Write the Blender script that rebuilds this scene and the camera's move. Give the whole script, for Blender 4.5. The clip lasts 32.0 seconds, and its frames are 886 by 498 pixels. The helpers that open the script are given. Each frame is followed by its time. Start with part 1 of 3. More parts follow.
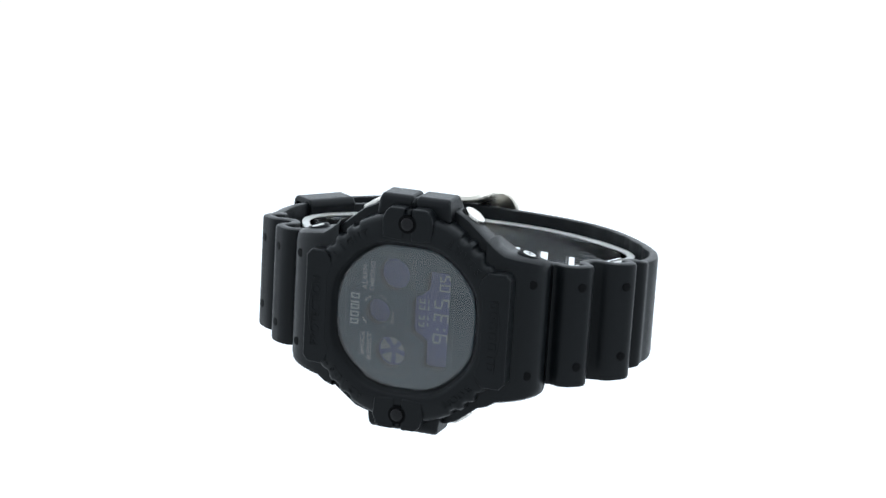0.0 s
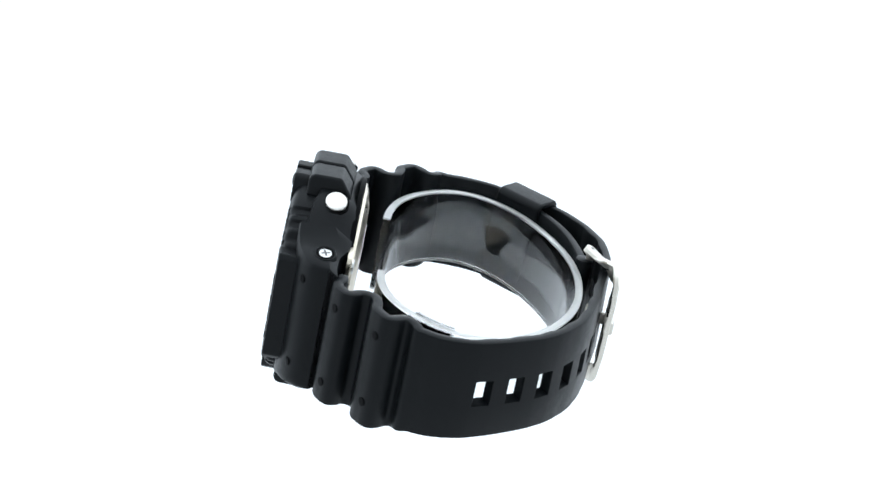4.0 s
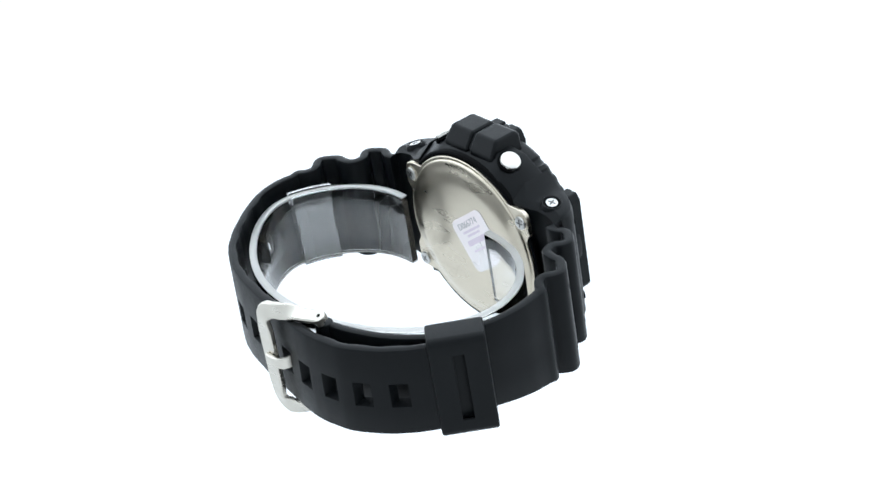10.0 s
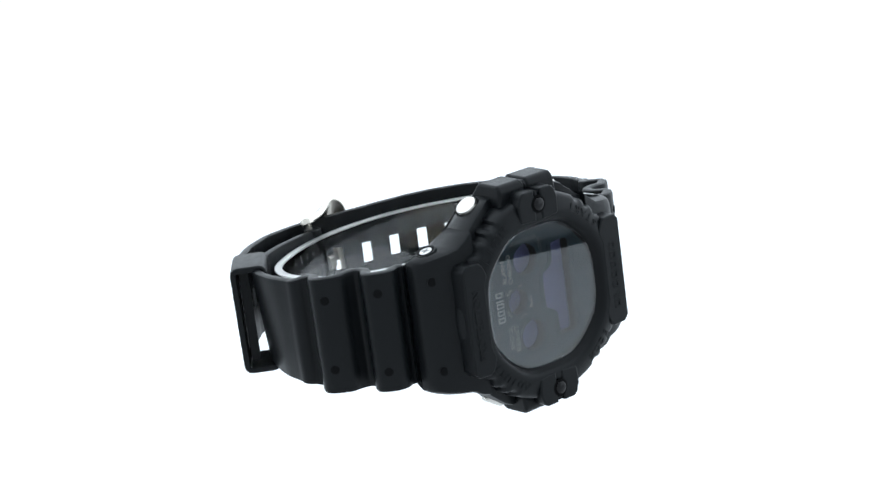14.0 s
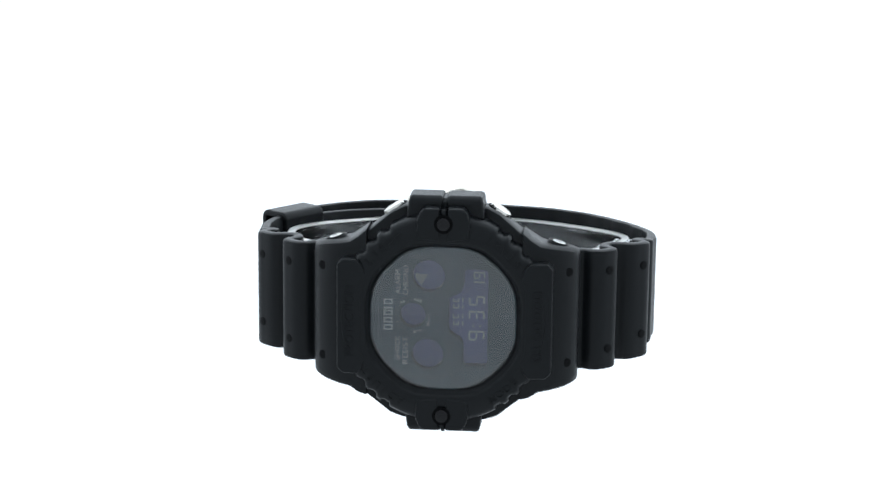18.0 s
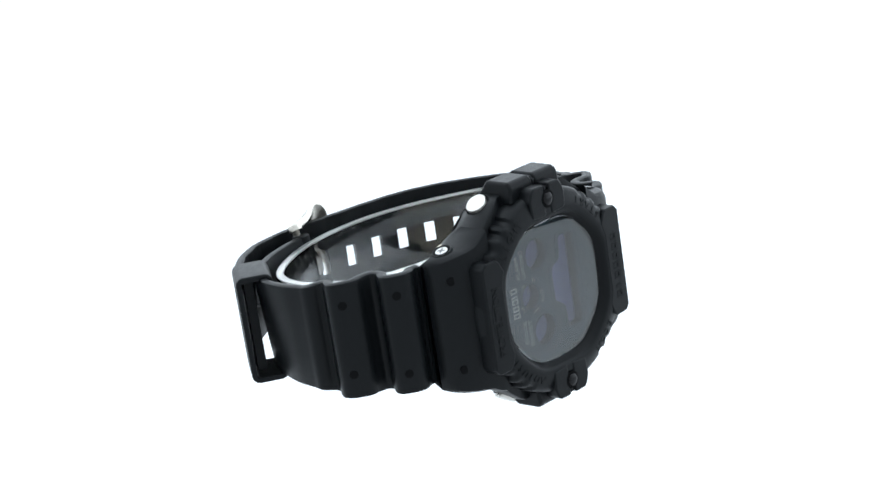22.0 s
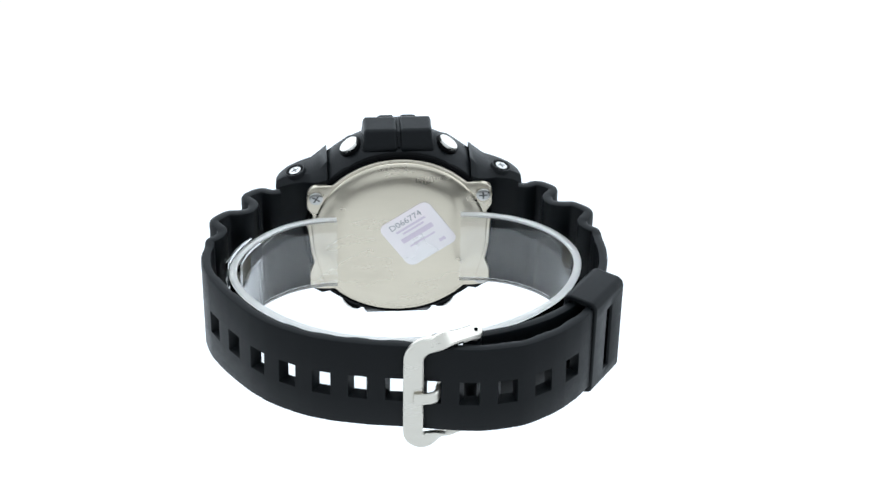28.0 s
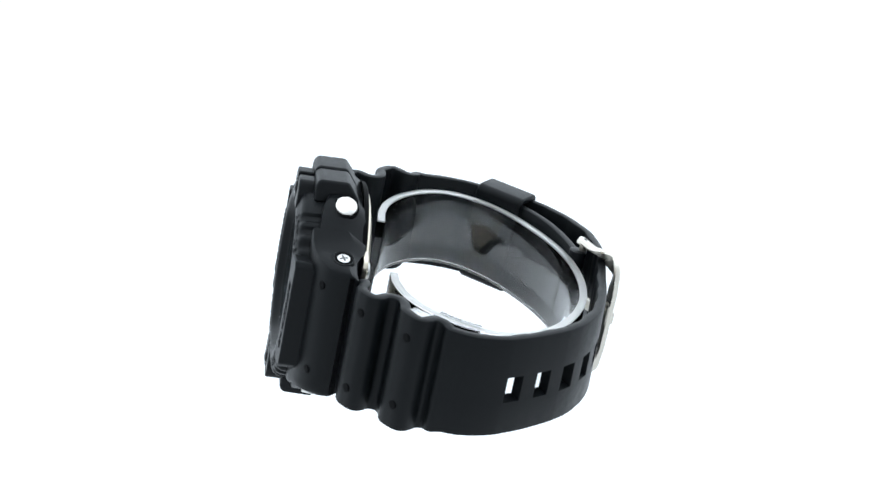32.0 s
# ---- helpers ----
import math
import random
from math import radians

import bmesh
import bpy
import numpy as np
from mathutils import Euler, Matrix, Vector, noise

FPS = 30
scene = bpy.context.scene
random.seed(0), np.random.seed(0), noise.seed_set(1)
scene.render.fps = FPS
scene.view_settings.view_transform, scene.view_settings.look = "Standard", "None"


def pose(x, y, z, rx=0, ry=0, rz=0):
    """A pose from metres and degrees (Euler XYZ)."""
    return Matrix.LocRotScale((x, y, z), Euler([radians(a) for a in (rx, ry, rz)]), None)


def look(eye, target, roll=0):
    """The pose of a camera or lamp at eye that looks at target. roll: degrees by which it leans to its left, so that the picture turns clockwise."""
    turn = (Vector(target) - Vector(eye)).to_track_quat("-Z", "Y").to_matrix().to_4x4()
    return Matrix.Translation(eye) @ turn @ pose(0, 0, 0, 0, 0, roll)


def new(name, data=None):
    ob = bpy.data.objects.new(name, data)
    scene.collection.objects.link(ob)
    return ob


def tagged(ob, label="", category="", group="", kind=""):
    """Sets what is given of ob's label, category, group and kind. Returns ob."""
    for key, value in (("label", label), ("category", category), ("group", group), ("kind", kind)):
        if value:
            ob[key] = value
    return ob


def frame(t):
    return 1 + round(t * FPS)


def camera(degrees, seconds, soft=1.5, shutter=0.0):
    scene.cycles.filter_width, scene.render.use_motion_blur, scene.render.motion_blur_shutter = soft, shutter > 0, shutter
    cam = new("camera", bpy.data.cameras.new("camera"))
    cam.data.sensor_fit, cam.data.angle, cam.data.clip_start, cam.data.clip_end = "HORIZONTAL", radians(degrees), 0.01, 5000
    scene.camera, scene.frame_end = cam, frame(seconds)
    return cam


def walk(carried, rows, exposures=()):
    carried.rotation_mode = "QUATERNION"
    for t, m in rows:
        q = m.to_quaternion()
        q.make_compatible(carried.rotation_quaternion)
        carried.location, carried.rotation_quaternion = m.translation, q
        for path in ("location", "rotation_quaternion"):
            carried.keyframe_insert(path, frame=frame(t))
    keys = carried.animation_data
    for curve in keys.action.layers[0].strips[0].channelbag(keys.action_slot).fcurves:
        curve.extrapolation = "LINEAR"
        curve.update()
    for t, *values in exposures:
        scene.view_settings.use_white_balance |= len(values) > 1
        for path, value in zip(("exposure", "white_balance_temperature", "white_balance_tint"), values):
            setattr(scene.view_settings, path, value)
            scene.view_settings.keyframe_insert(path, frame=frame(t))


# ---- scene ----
# One wristwatch on a clear cuff turns on a glowing white table amid unseen added panels.
MM = 0.001
cam = camera(24.325, 32.0)
EYE = (0.00000, -0.36865, 0.19038)
AIM = (EYE[0] + 0.006628, EYE[1] + 0.914327, EYE[2] - 0.404923)
VIEW = look(EYE, AIM, -0.110)
walk(cam, [(0.0, VIEW), (32.0, VIEW)])

# the watch's own axes (6 o'clock, depth, 3 o'clock) on the turning table
REST = Matrix(((0.99538, 0.09487, 0.01467, 0.002334),
               (-0.09592, 0.97651, 0.19298, -0.028505),
               (0.00398, -0.19349, 0.98110, 0.025462),
               (0, 0, 0, 1)))
TURNS = [(0.0, 345.7), (0.5, 339.7), (1.0, 332.3), (1.5, 324.5), (2.0, 315.8), (2.5, 305.8), (3.0, 294.6),
         (3.5, 283.7), (4.5, 260.7), (5.5, 236.8), (6.5, 213.9), (7.5, 191.7), (8.5, 169.7), (9.5, 146.7),
         (10.5, 123.6), (11.5, 100.3), (12.5, 77.1), (13.0, 65.7), (13.5, 55.1), (14.0, 45.5), (14.5, 36.6),
         (15.5, 21.0), (16.5, 8.5), (17.0, 3.9), (17.5, 0.7), (18.0, 0.1), (18.5, 3.0), (19.0, 7.5),
         (19.5, 12.5), (20.0, 18.5), (20.5, 25.5), (21.0, 33.5), (21.5, 42.5), (22.0, 52.5), (22.5, 63.5),
         (23.5, 86.6), (24.5, 109.8), (25.5, 132.2), (26.5, 154.5), (27.5, 177.7), (28.5, 200.6), (29.5, 223.3),
         (30.5, 246.7), (31.5, 269.5), (32.0, 280.3)]

# ---------------------------------------------------------------- light
world = bpy.data.worlds.new("studio_air")
scene.world = world
world.use_nodes = True
world.node_tree.nodes["Background"].inputs[0].default_value = (1, 1, 1, 1)
world.node_tree.nodes["Background"].inputs[1].default_value = 0.25
CEILING_GLOW, SIDE_GLOW, FRONT_GLOW, TABLE_GLOW = 2.6, 2.4, 1.12, 1.1
COOL = (0.90, 1.0, 1.09)   # bluish tint put into the added glow, for the reflections

# ---------------------------------------------------------------- materials
def material(name, colour, rough=0.5, metal=0.0, spec=0.5, glow=0.0, hue=(1, 1, 1)):
    m = bpy.data.materials.new(name)
    m.use_nodes = True
    b = m.node_tree.nodes["Principled BSDF"]
    b.inputs["Base Color"].default_value = (*colour, 1)
    b.inputs["Roughness"].default_value = rough
    b.inputs["Metallic"].default_value = metal
    b.inputs["Specular IOR Level"].default_value = spec
    if glow:
        b.inputs["Emission Color"].default_value = (*hue, 1)
        b.inputs["Emission Strength"].default_value = glow
    return m


def grain(m, scale, amount, rough_span=None, colours=None, stretch=(1, 1, 1), coarse=0.0):
    """Fine relief, and variation of gloss and colour at two scales (per metre)."""
    t = m.node_tree
    b = t.nodes["Principled BSDF"]
    co = t.nodes.new("ShaderNodeTexCoord")
    mp = t.nodes.new("ShaderNodeMapping")
    mp.inputs["Scale"].default_value = stretch
    t.links.new(co.outputs["Object"], mp.inputs["Vector"])
    fine = t.nodes.new("ShaderNodeTexNoise")
    fine.inputs["Scale"].default_value = scale
    fine.inputs["Detail"].default_value = 3
    wide = t.nodes.new("ShaderNodeTexNoise")
    wide.inputs["Scale"].default_value = scale / 14
    wide.inputs["Detail"].default_value = 4
    for n in (fine, wide):
        t.links.new(mp.outputs[0], n.inputs["Vector"])
    if amount:
        bump = t.nodes.new("ShaderNodeBump")
        bump.inputs["Strength"].default_value = amount
        bump.inputs["Distance"].default_value = 0.00012
        t.links.new(fine.outputs[0], bump.inputs["Height"])
        t.links.new(bump.outputs[0], b.inputs["Normal"])
    if rough_span:
        r = t.nodes.new("ShaderNodeMapRange")
        r.inputs["To Min"].default_value, r.inputs["To Max"].default_value = rough_span
        r.inputs["From Min"].default_value, r.inputs["From Max"].default_value = 0.3, 0.7
        t.links.new(wide.outputs[0], r.inputs["Value"])
        t.links.new(r.outputs[0], b.inputs["Roughness"])
    if colours:
        c = t.nodes.new("ShaderNodeMix")
        c.data_type = "RGBA"
        c.inputs[6].default_value, c.inputs[7].default_value = (*colours[0], 1), (*colours[1], 1)
        t.links.new(wide.outputs[0], c.inputs[0])
        t.links.new(c.outputs[2], b.inputs["Base Color"])
    return m


RUBBER = grain(material("black_resin", (0.0045, 0.0058, 0.0070), 0.38, 0, 0.103), 9000, 0.12, (0.34, 0.42),
               ((0.0026, 0.0033, 0.0039), (0.0036, 0.0044, 0.0051)))
LETTER = material("pressed_black_letters", (0.0026, 0.0033, 0.0039), 0.42, 0, 0.1)
# steel darkened for the shade in the screw slots
SLOT_SHADE = material("shaded_slot_steel", (0.1, 0.1, 0.1), 0.45, 1.0)
# black stands for shade in uncut wells and holes; the seal uses it too
RECESS_BLACK = material("recess_black", (0.0012, 0.0013, 0.0015), 0.6, 0, 0.03)
# plug resin, darkened for the shade of its uncut recess
SHADED_PLUG = material("shaded_resin_plug", (0.0016, 0.0018, 0.0021), 0.5, 0, 0.05)
GLOSS = material("gloss_black_plug", (0.003, 0.003, 0.0035), 0.2, 0, 0.14)
STEEL = grain(material("brushed_steel", (0.55, 0.50, 0.41), 0.34, 1.0), 2400, 0.02, (0.22, 0.38),
              ((0.43, 0.39, 0.32), (0.62, 0.565, 0.465)), (0.35, 1, 1))
POLISH = grain(material("polished_steel", (0.50, 0.485, 0.455), 0.26, 1.0), 3000, 0.03, (0.2, 0.34))
BUCKLE = grain(material("satin_steel", (0.51, 0.485, 0.435), 0.3, 1.0), 6000, 0.05, (0.24, 0.4), None, (0.15, 1, 1))
DIAL = grain(material("dark_dial_print", (0.05, 0.065, 0.07), 0.6, 0, 0.3), 5000, 0.0, (0.5, 0.7),
             ((0.046, 0.098, 0.124), (0.064, 0.120, 0.148)))
# dial colour darkened to give the shade inside the windows
WALL_SHADE = material("shaded_window_wall", (0.012, 0.014, 0.018), 0.6, 0, 0.2)
# the panel's violet reflection is put into its base colour
LCD = grain(material("violet_sheen_lcd", (0.2, 0.21, 0.4), 0.4, 0, 0.4), 3000, 0.0, (0.3, 0.5),
            ((0.30, 0.325, 0.67), (0.35, 0.375, 0.75)))
SEGMENT = material("lit_lcd_segment", (0.90, 0.91, 0.94), 0.5, 0, 0.3)
PRINT = material("grey_dial_print", (0.7, 0.75, 0.74), 0.6, 0, 0.3)
PRINT_DIM = material("dim_dial_print", (0.26, 0.30, 0.30), 0.6, 0, 0.3)
BRAND = material("pale_maker_print", (0.80, 0.86, 0.84), 0.5, 0, 0.3)
STICKER = grain(material("hologram_sticker", (0.72, 0.70, 0.74), 0.3, 0.25), 900, 0.0, (0.2, 0.4),
                ((0.64, 0.68, 0.66), (0.80, 0.68, 0.71)))
INK = material("grey_sticker_ink", (0.30, 0.30, 0.31), 0.6)
VIOLET = material("violet_sticker_ink", (0.58, 0.50, 0.58), 0.5)
# the table is no lamp: its glow is added to keep it white and shadowless
TABLE = grain(material("glowing_white_table", (0.02, 0.02, 0.02), 0.7, 0, 0.0, TABLE_GLOW, COOL), 400, 0.0, (0.5, 0.7))
def glow_falloff(m, near, far, r0, r1):
    """Glow added to the white table: strongest in the middle, it falls off outwards (metres)."""
    t = m.node_tree
    co, ln, mr = t.nodes.new("ShaderNodeTexCoord"), t.nodes.new("ShaderNodeVectorMath"), t.nodes.new("ShaderNodeMapRange")
    ln.operation, mr.interpolation_type = "LENGTH", "SMOOTHSTEP"
    for k, v in (("From Min", r0), ("From Max", r1), ("To Min", near), ("To Max", far)):
        mr.inputs[k].default_value = v
    t.links.new(co.outputs["Object"], ln.inputs[0])
    t.links.new(ln.outputs["Value"], mr.inputs["Value"])
    t.links.new(mr.outputs[0], t.nodes["Principled BSDF"].inputs["Emission Strength"])


glow_falloff(TABLE, 1.3, 1.1, 0.12, 0.3)
# added glowing surround; each brightness is set by what the glass should reflect
PANEL_SIDE = material("bright_glow_panel", (0.06, 0.06, 0.06), 0.9, 0, 0.0, SIDE_GLOW, COOL)
PANEL_FRONT = material("dim_glow_panel", (0.06, 0.06, 0.06), 0.9, 0, 0.0, FRONT_GLOW, COOL)
PANEL_TOP = material("roof_glow_panel", (0.06, 0.06, 0.06), 0.9, 0, 0.0, CEILING_GLOW, COOL)
SCREW = grain(material("dull_steel_screw", (0.45, 0.45, 0.44), 0.3, 1.0), 3000, 0.03, (0.24, 0.36))
BLACK_BAR = material("matte_black_metal", (0.02, 0.02, 0.02), 0.5)


def clear(name, tint, rough, ior):
    m = bpy.data.materials.new(name)
    m.use_nodes = True
    b = m.node_tree.nodes["Principled BSDF"]
    b.inputs["Base Color"].default_value = (*tint, 1)
    b.inputs["Transmission Weight"].default_value = 1.0
    b.inputs["Roughness"].default_value = rough
    b.inputs["IOR"].default_value = ior
    return m


# tint added against render noise; dial colours are raised to make up
CRYSTAL = clear("tinted_mineral_glass", (0.37, 0.377, 0.386), 0.0, 1.58)
FROST = clear("frosted_plastic_edge", (0.80, 0.79, 0.77), 0.3, 1.45)
PLASTIC = clear("clear_plastic", (0.985, 0.988, 0.99), 0.03, 1.5)


# ---------------------------------------------------------------- mesh tools (millimetres)
def part(name, bm, mat, parent, label="", sharp=32, even=False):
    bmesh.ops.recalc_face_normals(bm, faces=bm.faces)
    me = bpy.data.meshes.new(name)
    bmesh.ops.scale(bm, vec=(MM, MM, MM), verts=bm.verts)
    bm.to_mesh(me)
    bm.free()
    me.materials.append(mat)
    for p in me.polygons:
        p.use_smooth = True
    me.set_sharp_from_angle(angle=radians(sharp))
    ob = new(name, me)
    ob.parent = parent
    if even:   # large faces stay flat, rounded edges stay smooth
        ob.modifiers.new("even_normals", "WEIGHTED_NORMAL").weight = 90
    if label:
        tagged(ob, label)
    return ob


def loft(rings, caps=True, ring_closed=True, path_closed=False):
    bm = bmesh.new()
    vs = [[bm.verts.new(p) for p in r] for r in rings]
    n = len(vs[0])
    pairs = list(zip(vs, vs[1:])) + ([(vs[-1], vs[0])] if path_closed else [])
    for a, b in pairs:
        for k in range(n if ring_closed else n - 1):
            bm.faces.new((a[k], a[(k + 1) % n], b[(k + 1) % n], b[k]))
    if caps and not path_closed:
        bm.faces.new(vs[0])
        bm.faces.new(vs[-1][::-1])
    return bm


def prism(outline, axis, lo, hi, bevel=0.0, seg=2):
    """A bevelled solid from an outline; axis is the one along which it is drawn out."""
    def at(a, b, c):
        return {"x": (c, a, b), "y": (a, c, b), "z": (a, b, c)}[axis]
    bm = loft([[at(a, b, lo) for a, b in outline], [at(a, b, hi) for a, b in outline]])
    bmesh.ops.recalc_face_normals(bm, faces=bm.faces)
    if bevel:
        bmesh.ops.bevel(bm, geom=bm.edges[:], offset=bevel, segments=seg, profile=0.5, affect="EDGES", clamp_overlap=True)
    return bm


def box(x0, x1, y0, y1, z0, z1, bevel=0.0, seg=2):
    return prism([(x0, y0), (x1, y0), (x1, y1), (x0, y1)], "z", z0, z1, bevel, seg)


def disc(r, h, bevel=0.0, seg=32):
    """A short cylinder on z = 0, rising along +z."""
    rows = [(r, 0), (r, h - bevel), (r - bevel * 0.3, h - bevel * 0.3), (r - bevel, h)] if bevel else [(r, 0), (r, h)]
    return loft([[(a * math.cos(2 * math.pi * k / seg), a * math.sin(2 * math.pi * k / seg), z) for k in range(seg)] for a, z in rows])


def move(bm, m):
    bmesh.ops.transform(bm, matrix=m, verts=bm.verts)
    return bm


def join(a, b):
    me = bpy.data.meshes.new("tmp")
    b.to_mesh(me)
    b.free()
    a.from_mesh(me)
    bpy.data.meshes.remove(me)
    return a


def aim(place, along, roll=0):
    """A pose (mm) whose z runs along the given way."""
    return Matrix.Translation(place) @ Vector(along).to_track_quat("Z", "Y").to_matrix().to_4x4() @ pose(0, 0, 0, 0, 0, roll)


def facing(place, x_way, y_way):
    """A pose (mm) from the ways of its x and y."""
    x = Vector(x_way).normalized()
    y = (Vector(y_way) - x * x.dot(Vector(y_way))).normalized()
    z = x.cross(y)
    return Matrix.Translation(place) @ Matrix((x, y, z)).transposed().to_4x4()


def words(text, height, depth=0.06, width=None, bold=0.0):
    """Flat letters in the xy plane, centred, capital height and width in mm."""
    cu = bpy.data.curves.new("words", "FONT")
    cu.body, cu.size, cu.extrude, cu.offset = text, 1.0, 0.0, bold
    cu.align_x, cu.align_y, cu.resolution_u = "CENTER", "CENTER", 3
    ob = new("words", cu)
    bpy.context.view_layer.update()
    me = bpy.data.meshes.new_from_object(ob.evaluated_get(bpy.context.evaluated_depsgraph_get()))
    bpy.data.objects.remove(ob)
    bpy.data.curves.remove(cu)
    bm = bmesh.new()
    bm.from_mesh(me)
    bpy.data.meshes.remove(me)
    xs, ys = [v.co.x for v in bm.verts], [v.co.y for v in bm.verts]
    cx, cy, w, h = (max(xs) + min(xs)) / 2, (max(ys) + min(ys)) / 2, max(xs) - min(xs), max(ys) - min(ys)
    s = height / h
    sx = width / w if width else s
    for v in bm.verts:
        v.co = ((v.co.x - cx) * sx, (v.co.y - cy) * s, 0)
    ex = bmesh.ops.extrude_face_region(bm, geom=bm.faces[:])
    for g in ex["geom"]:
        if isinstance(g, bmesh.types.BMVert):
            g.co.z += depth
    return bm


def curve_of(points, step=0.25):
    """A smooth line through points: samples, and the length along it at each."""
    p = [Vector(q).to_2d() if len(q) > 2 else Vector(q) for q in points]
    p = [2 * p[0] - p[1]] + p + [2 * p[-1] - p[-2]]
    out = []
    for i in range(1, len(p) - 2):
        a, b, c, d = p[i - 1:i + 3]
        n = max(4, int((c - b).length / step))
        for k in range(n):
            t = k / n
            out.append(0.5 * ((2 * b) + (c - a) * t + (2 * a - 5 * b + 4 * c - d) * t * t + (3 * b - a - 3 * c + d) * t ** 3))
    out.append(p[-2])
    s = [0.0]
    for a, b in zip(out, out[1:]):
        s.append(s[-1] + (b - a).length)
    return out, s


class Line:
    def __init__(self, points):
        self.p, self.s = curve_of(points)
        self.x, self.y = [q.x for q in self.p], [q.y for q in self.p]
        self.length = self.s[-1]

    def at(self, s):
        return Vector((float(np.interp(s, self.s, self.x)), float(np.interp(s, self.s, self.y))))

    def way(self, s):
        return (self.at(min(self.length, s + 0.4)) - self.at(max(0, s - 0.4))).normalized()

    def near(self, x, y):
        return min(zip(self.s, self.p), key=lambda q: (q[1] - Vector((x, y))).length)[0]


def band(line, side, stations, lift, sink, half, mid, holes=(), zo=(3.1, 1.95), zi=(2.4, 1.65), edge=0.6, lean=lambda s: 0.0):
    """A strip that stands on edge along a line. side: +1 when the outer face lies right of the way.
    stations: (outer s, inner s, is a hole between this and the next); lift, sink: offsets of the outer and inner faces."""
    bm = bmesh.new()
    outer, inner = [], []
    for so, si, _ in stations:
        for s, rows, off, rim, zz, store in ((so, outer, lift(so), -edge, zo, outer), (si, inner, sink(si), edge * 0.6, zi, inner)):
            w = line.way(s)
            n = Vector((w.y, -w.x)) * side
            c, h, m = line.at(s), half(s), mid(s)
            row = []
            for z, r in ((-h, rim), (-h + abs(rim) * 0.3, rim * 0.3), (-h + abs(rim), 0), (-zz[0], 0), (zz[1], 0), (h - abs(rim), 0), (h - abs(rim) * 0.3, rim * 0.3), (h, rim)):
                q = c + n * (off + r + lean(s) * z)
                row.append(bm.verts.new((q.x, q.y, z + m)))
            store.append(row)
    for i in range(len(stations) - 1):
        gap = stations[i][2]
        for k in range(7):
            if gap and k == 3:
                continue
            bm.faces.new((outer[i][k], outer[i + 1][k], outer[i + 1][k + 1], outer[i][k + 1]))
            bm.faces.new((inner[i][k], inner[i][k + 1], inner[i + 1][k + 1], inner[i + 1][k]))
        for k in (0, 7):
            bm.faces.new((outer[i][k], inner[i][k], inner[i + 1][k], outer[i + 1][k]))
        if gap:
            for a, b in (((i, 3), (i, 4)), ((i + 1, 4), (i + 1, 3)), ((i, 4), (i + 1, 4)), ((i + 1, 3), (i, 3))):
                bm.faces.new((outer[a[0]][a[1]], outer[b[0]][b[1]], inner[b[0]][b[1]], inner[a[0]][a[1]]))
    for i in (0, len(stations) - 1):
        for k in range(7):
            bm.faces.new((outer[i][k], outer[i][k + 1], inner[i][k + 1], inner[i][k]))
    return bm


def stations_for(s0, s1, step, holes=(), fine=None):
    """Steps along a strip; each hole takes one wide cell that narrows inwards."""
    out, s = [], s0
    spans = sorted(holes)
    def clear_of(v):
        return all(abs(v - c) > 2.3 for c in spans)
    vals = []
    while s < s1:
        if clear_of(s):
            vals.append((s, s, False))
        s += fine[2] if fine and fine[0] <= s < fine[1] else step
    vals.append((s1, s1, False))
    for c in spans:
        vals += [(c - 2.28, c - 2.28, False), (c - 2.0, c - 1.15, True), (c + 1.5, c + 1.2, False), (c + 2.25, c + 2.25, False)]
    return sorted(vals)


def ease(a, b, v):
    t = min(1.0, max(0.0, (v - a) / (b - a)))
    return t * t * (3 - 2 * t)


# ---------------------------------------------------------------- glowing table and added light panels
def table():
    bm = bmesh.new()
    n = 96
    vs = [bm.verts.new((850 * math.cos(2 * math.pi * k / n), 850 * math.sin(2 * math.pi * k / n), 0)) for k in range(n)]
    bm.faces.new(vs)
    low = [bm.verts.new((v.co.x, v.co.y, -12)) for v in vs]
    bm.faces.new(low[::-1])
    for k in range(n):
        bm.faces.new((vs[k], low[k], low[(k + 1) % n], vs[(k + 1) % n]))
    tagged(part("floor", bm, TABLE, None), "seamless white table with an added glow of its own", "table", kind="structure")


def tent():
    # unseen glowing panels, added round the table to light the watch
    az = [-75, -28, 28, 70, 128, 180, 232]
    r = [500, 500, 500, 500, 800, 800, 800]
    corner = [(q * math.sin(radians(a)), -q * math.cos(radians(a))) for a, q in zip(az, r)]
    for k in range(len(corner)):
        (x0, y0), (x1, y1) = corner[k], corner[(k + 1) % len(corner)]
        d = Vector((x1 - x0, y1 - y0)).normalized()
        n = Vector((-d.y, d.x)) * 4
        bm = prism([(x0, y0), (x1, y1), (x1 + n.x, y1 + n.y), (x0 + n.x, y0 + n.y)], "z", 0, 900)
        tagged(part(f"wall_{k + 1}", bm, PANEL_FRONT if k < 3 else PANEL_SIDE, None), "glowing white panel out of view, added to light the watch", "tent panel", kind="structure")
    bm = prism([(x * 1.01, y * 1.01) for x, y in corner], "z", 900, 906)
    tagged(part("ceiling", bm, PANEL_TOP, None), "glowing white roof out of view, added to light the watch", "ceiling", kind="structure")
    # flat bars added out of view, so that the glass mirrors a dark band
    for sx, y0 in ((1, -103), (-1, -92)):
        bm = box(283, 342, y0, 48, 0, 4.5, 1.2)
        if sx < 0:
            bm = move(bm, Matrix.Diagonal((-1, 1, 1, 1)))
        tagged(part("reflection_bar", bm, BLACK_BAR, None), "flat matte black bar added out of view, mirrored in the glass", "weight bar", "weight bars")


# ---------------------------------------------------------------- the watch
watch = new("wristwatch")
watch.empty_display_size = 0.01
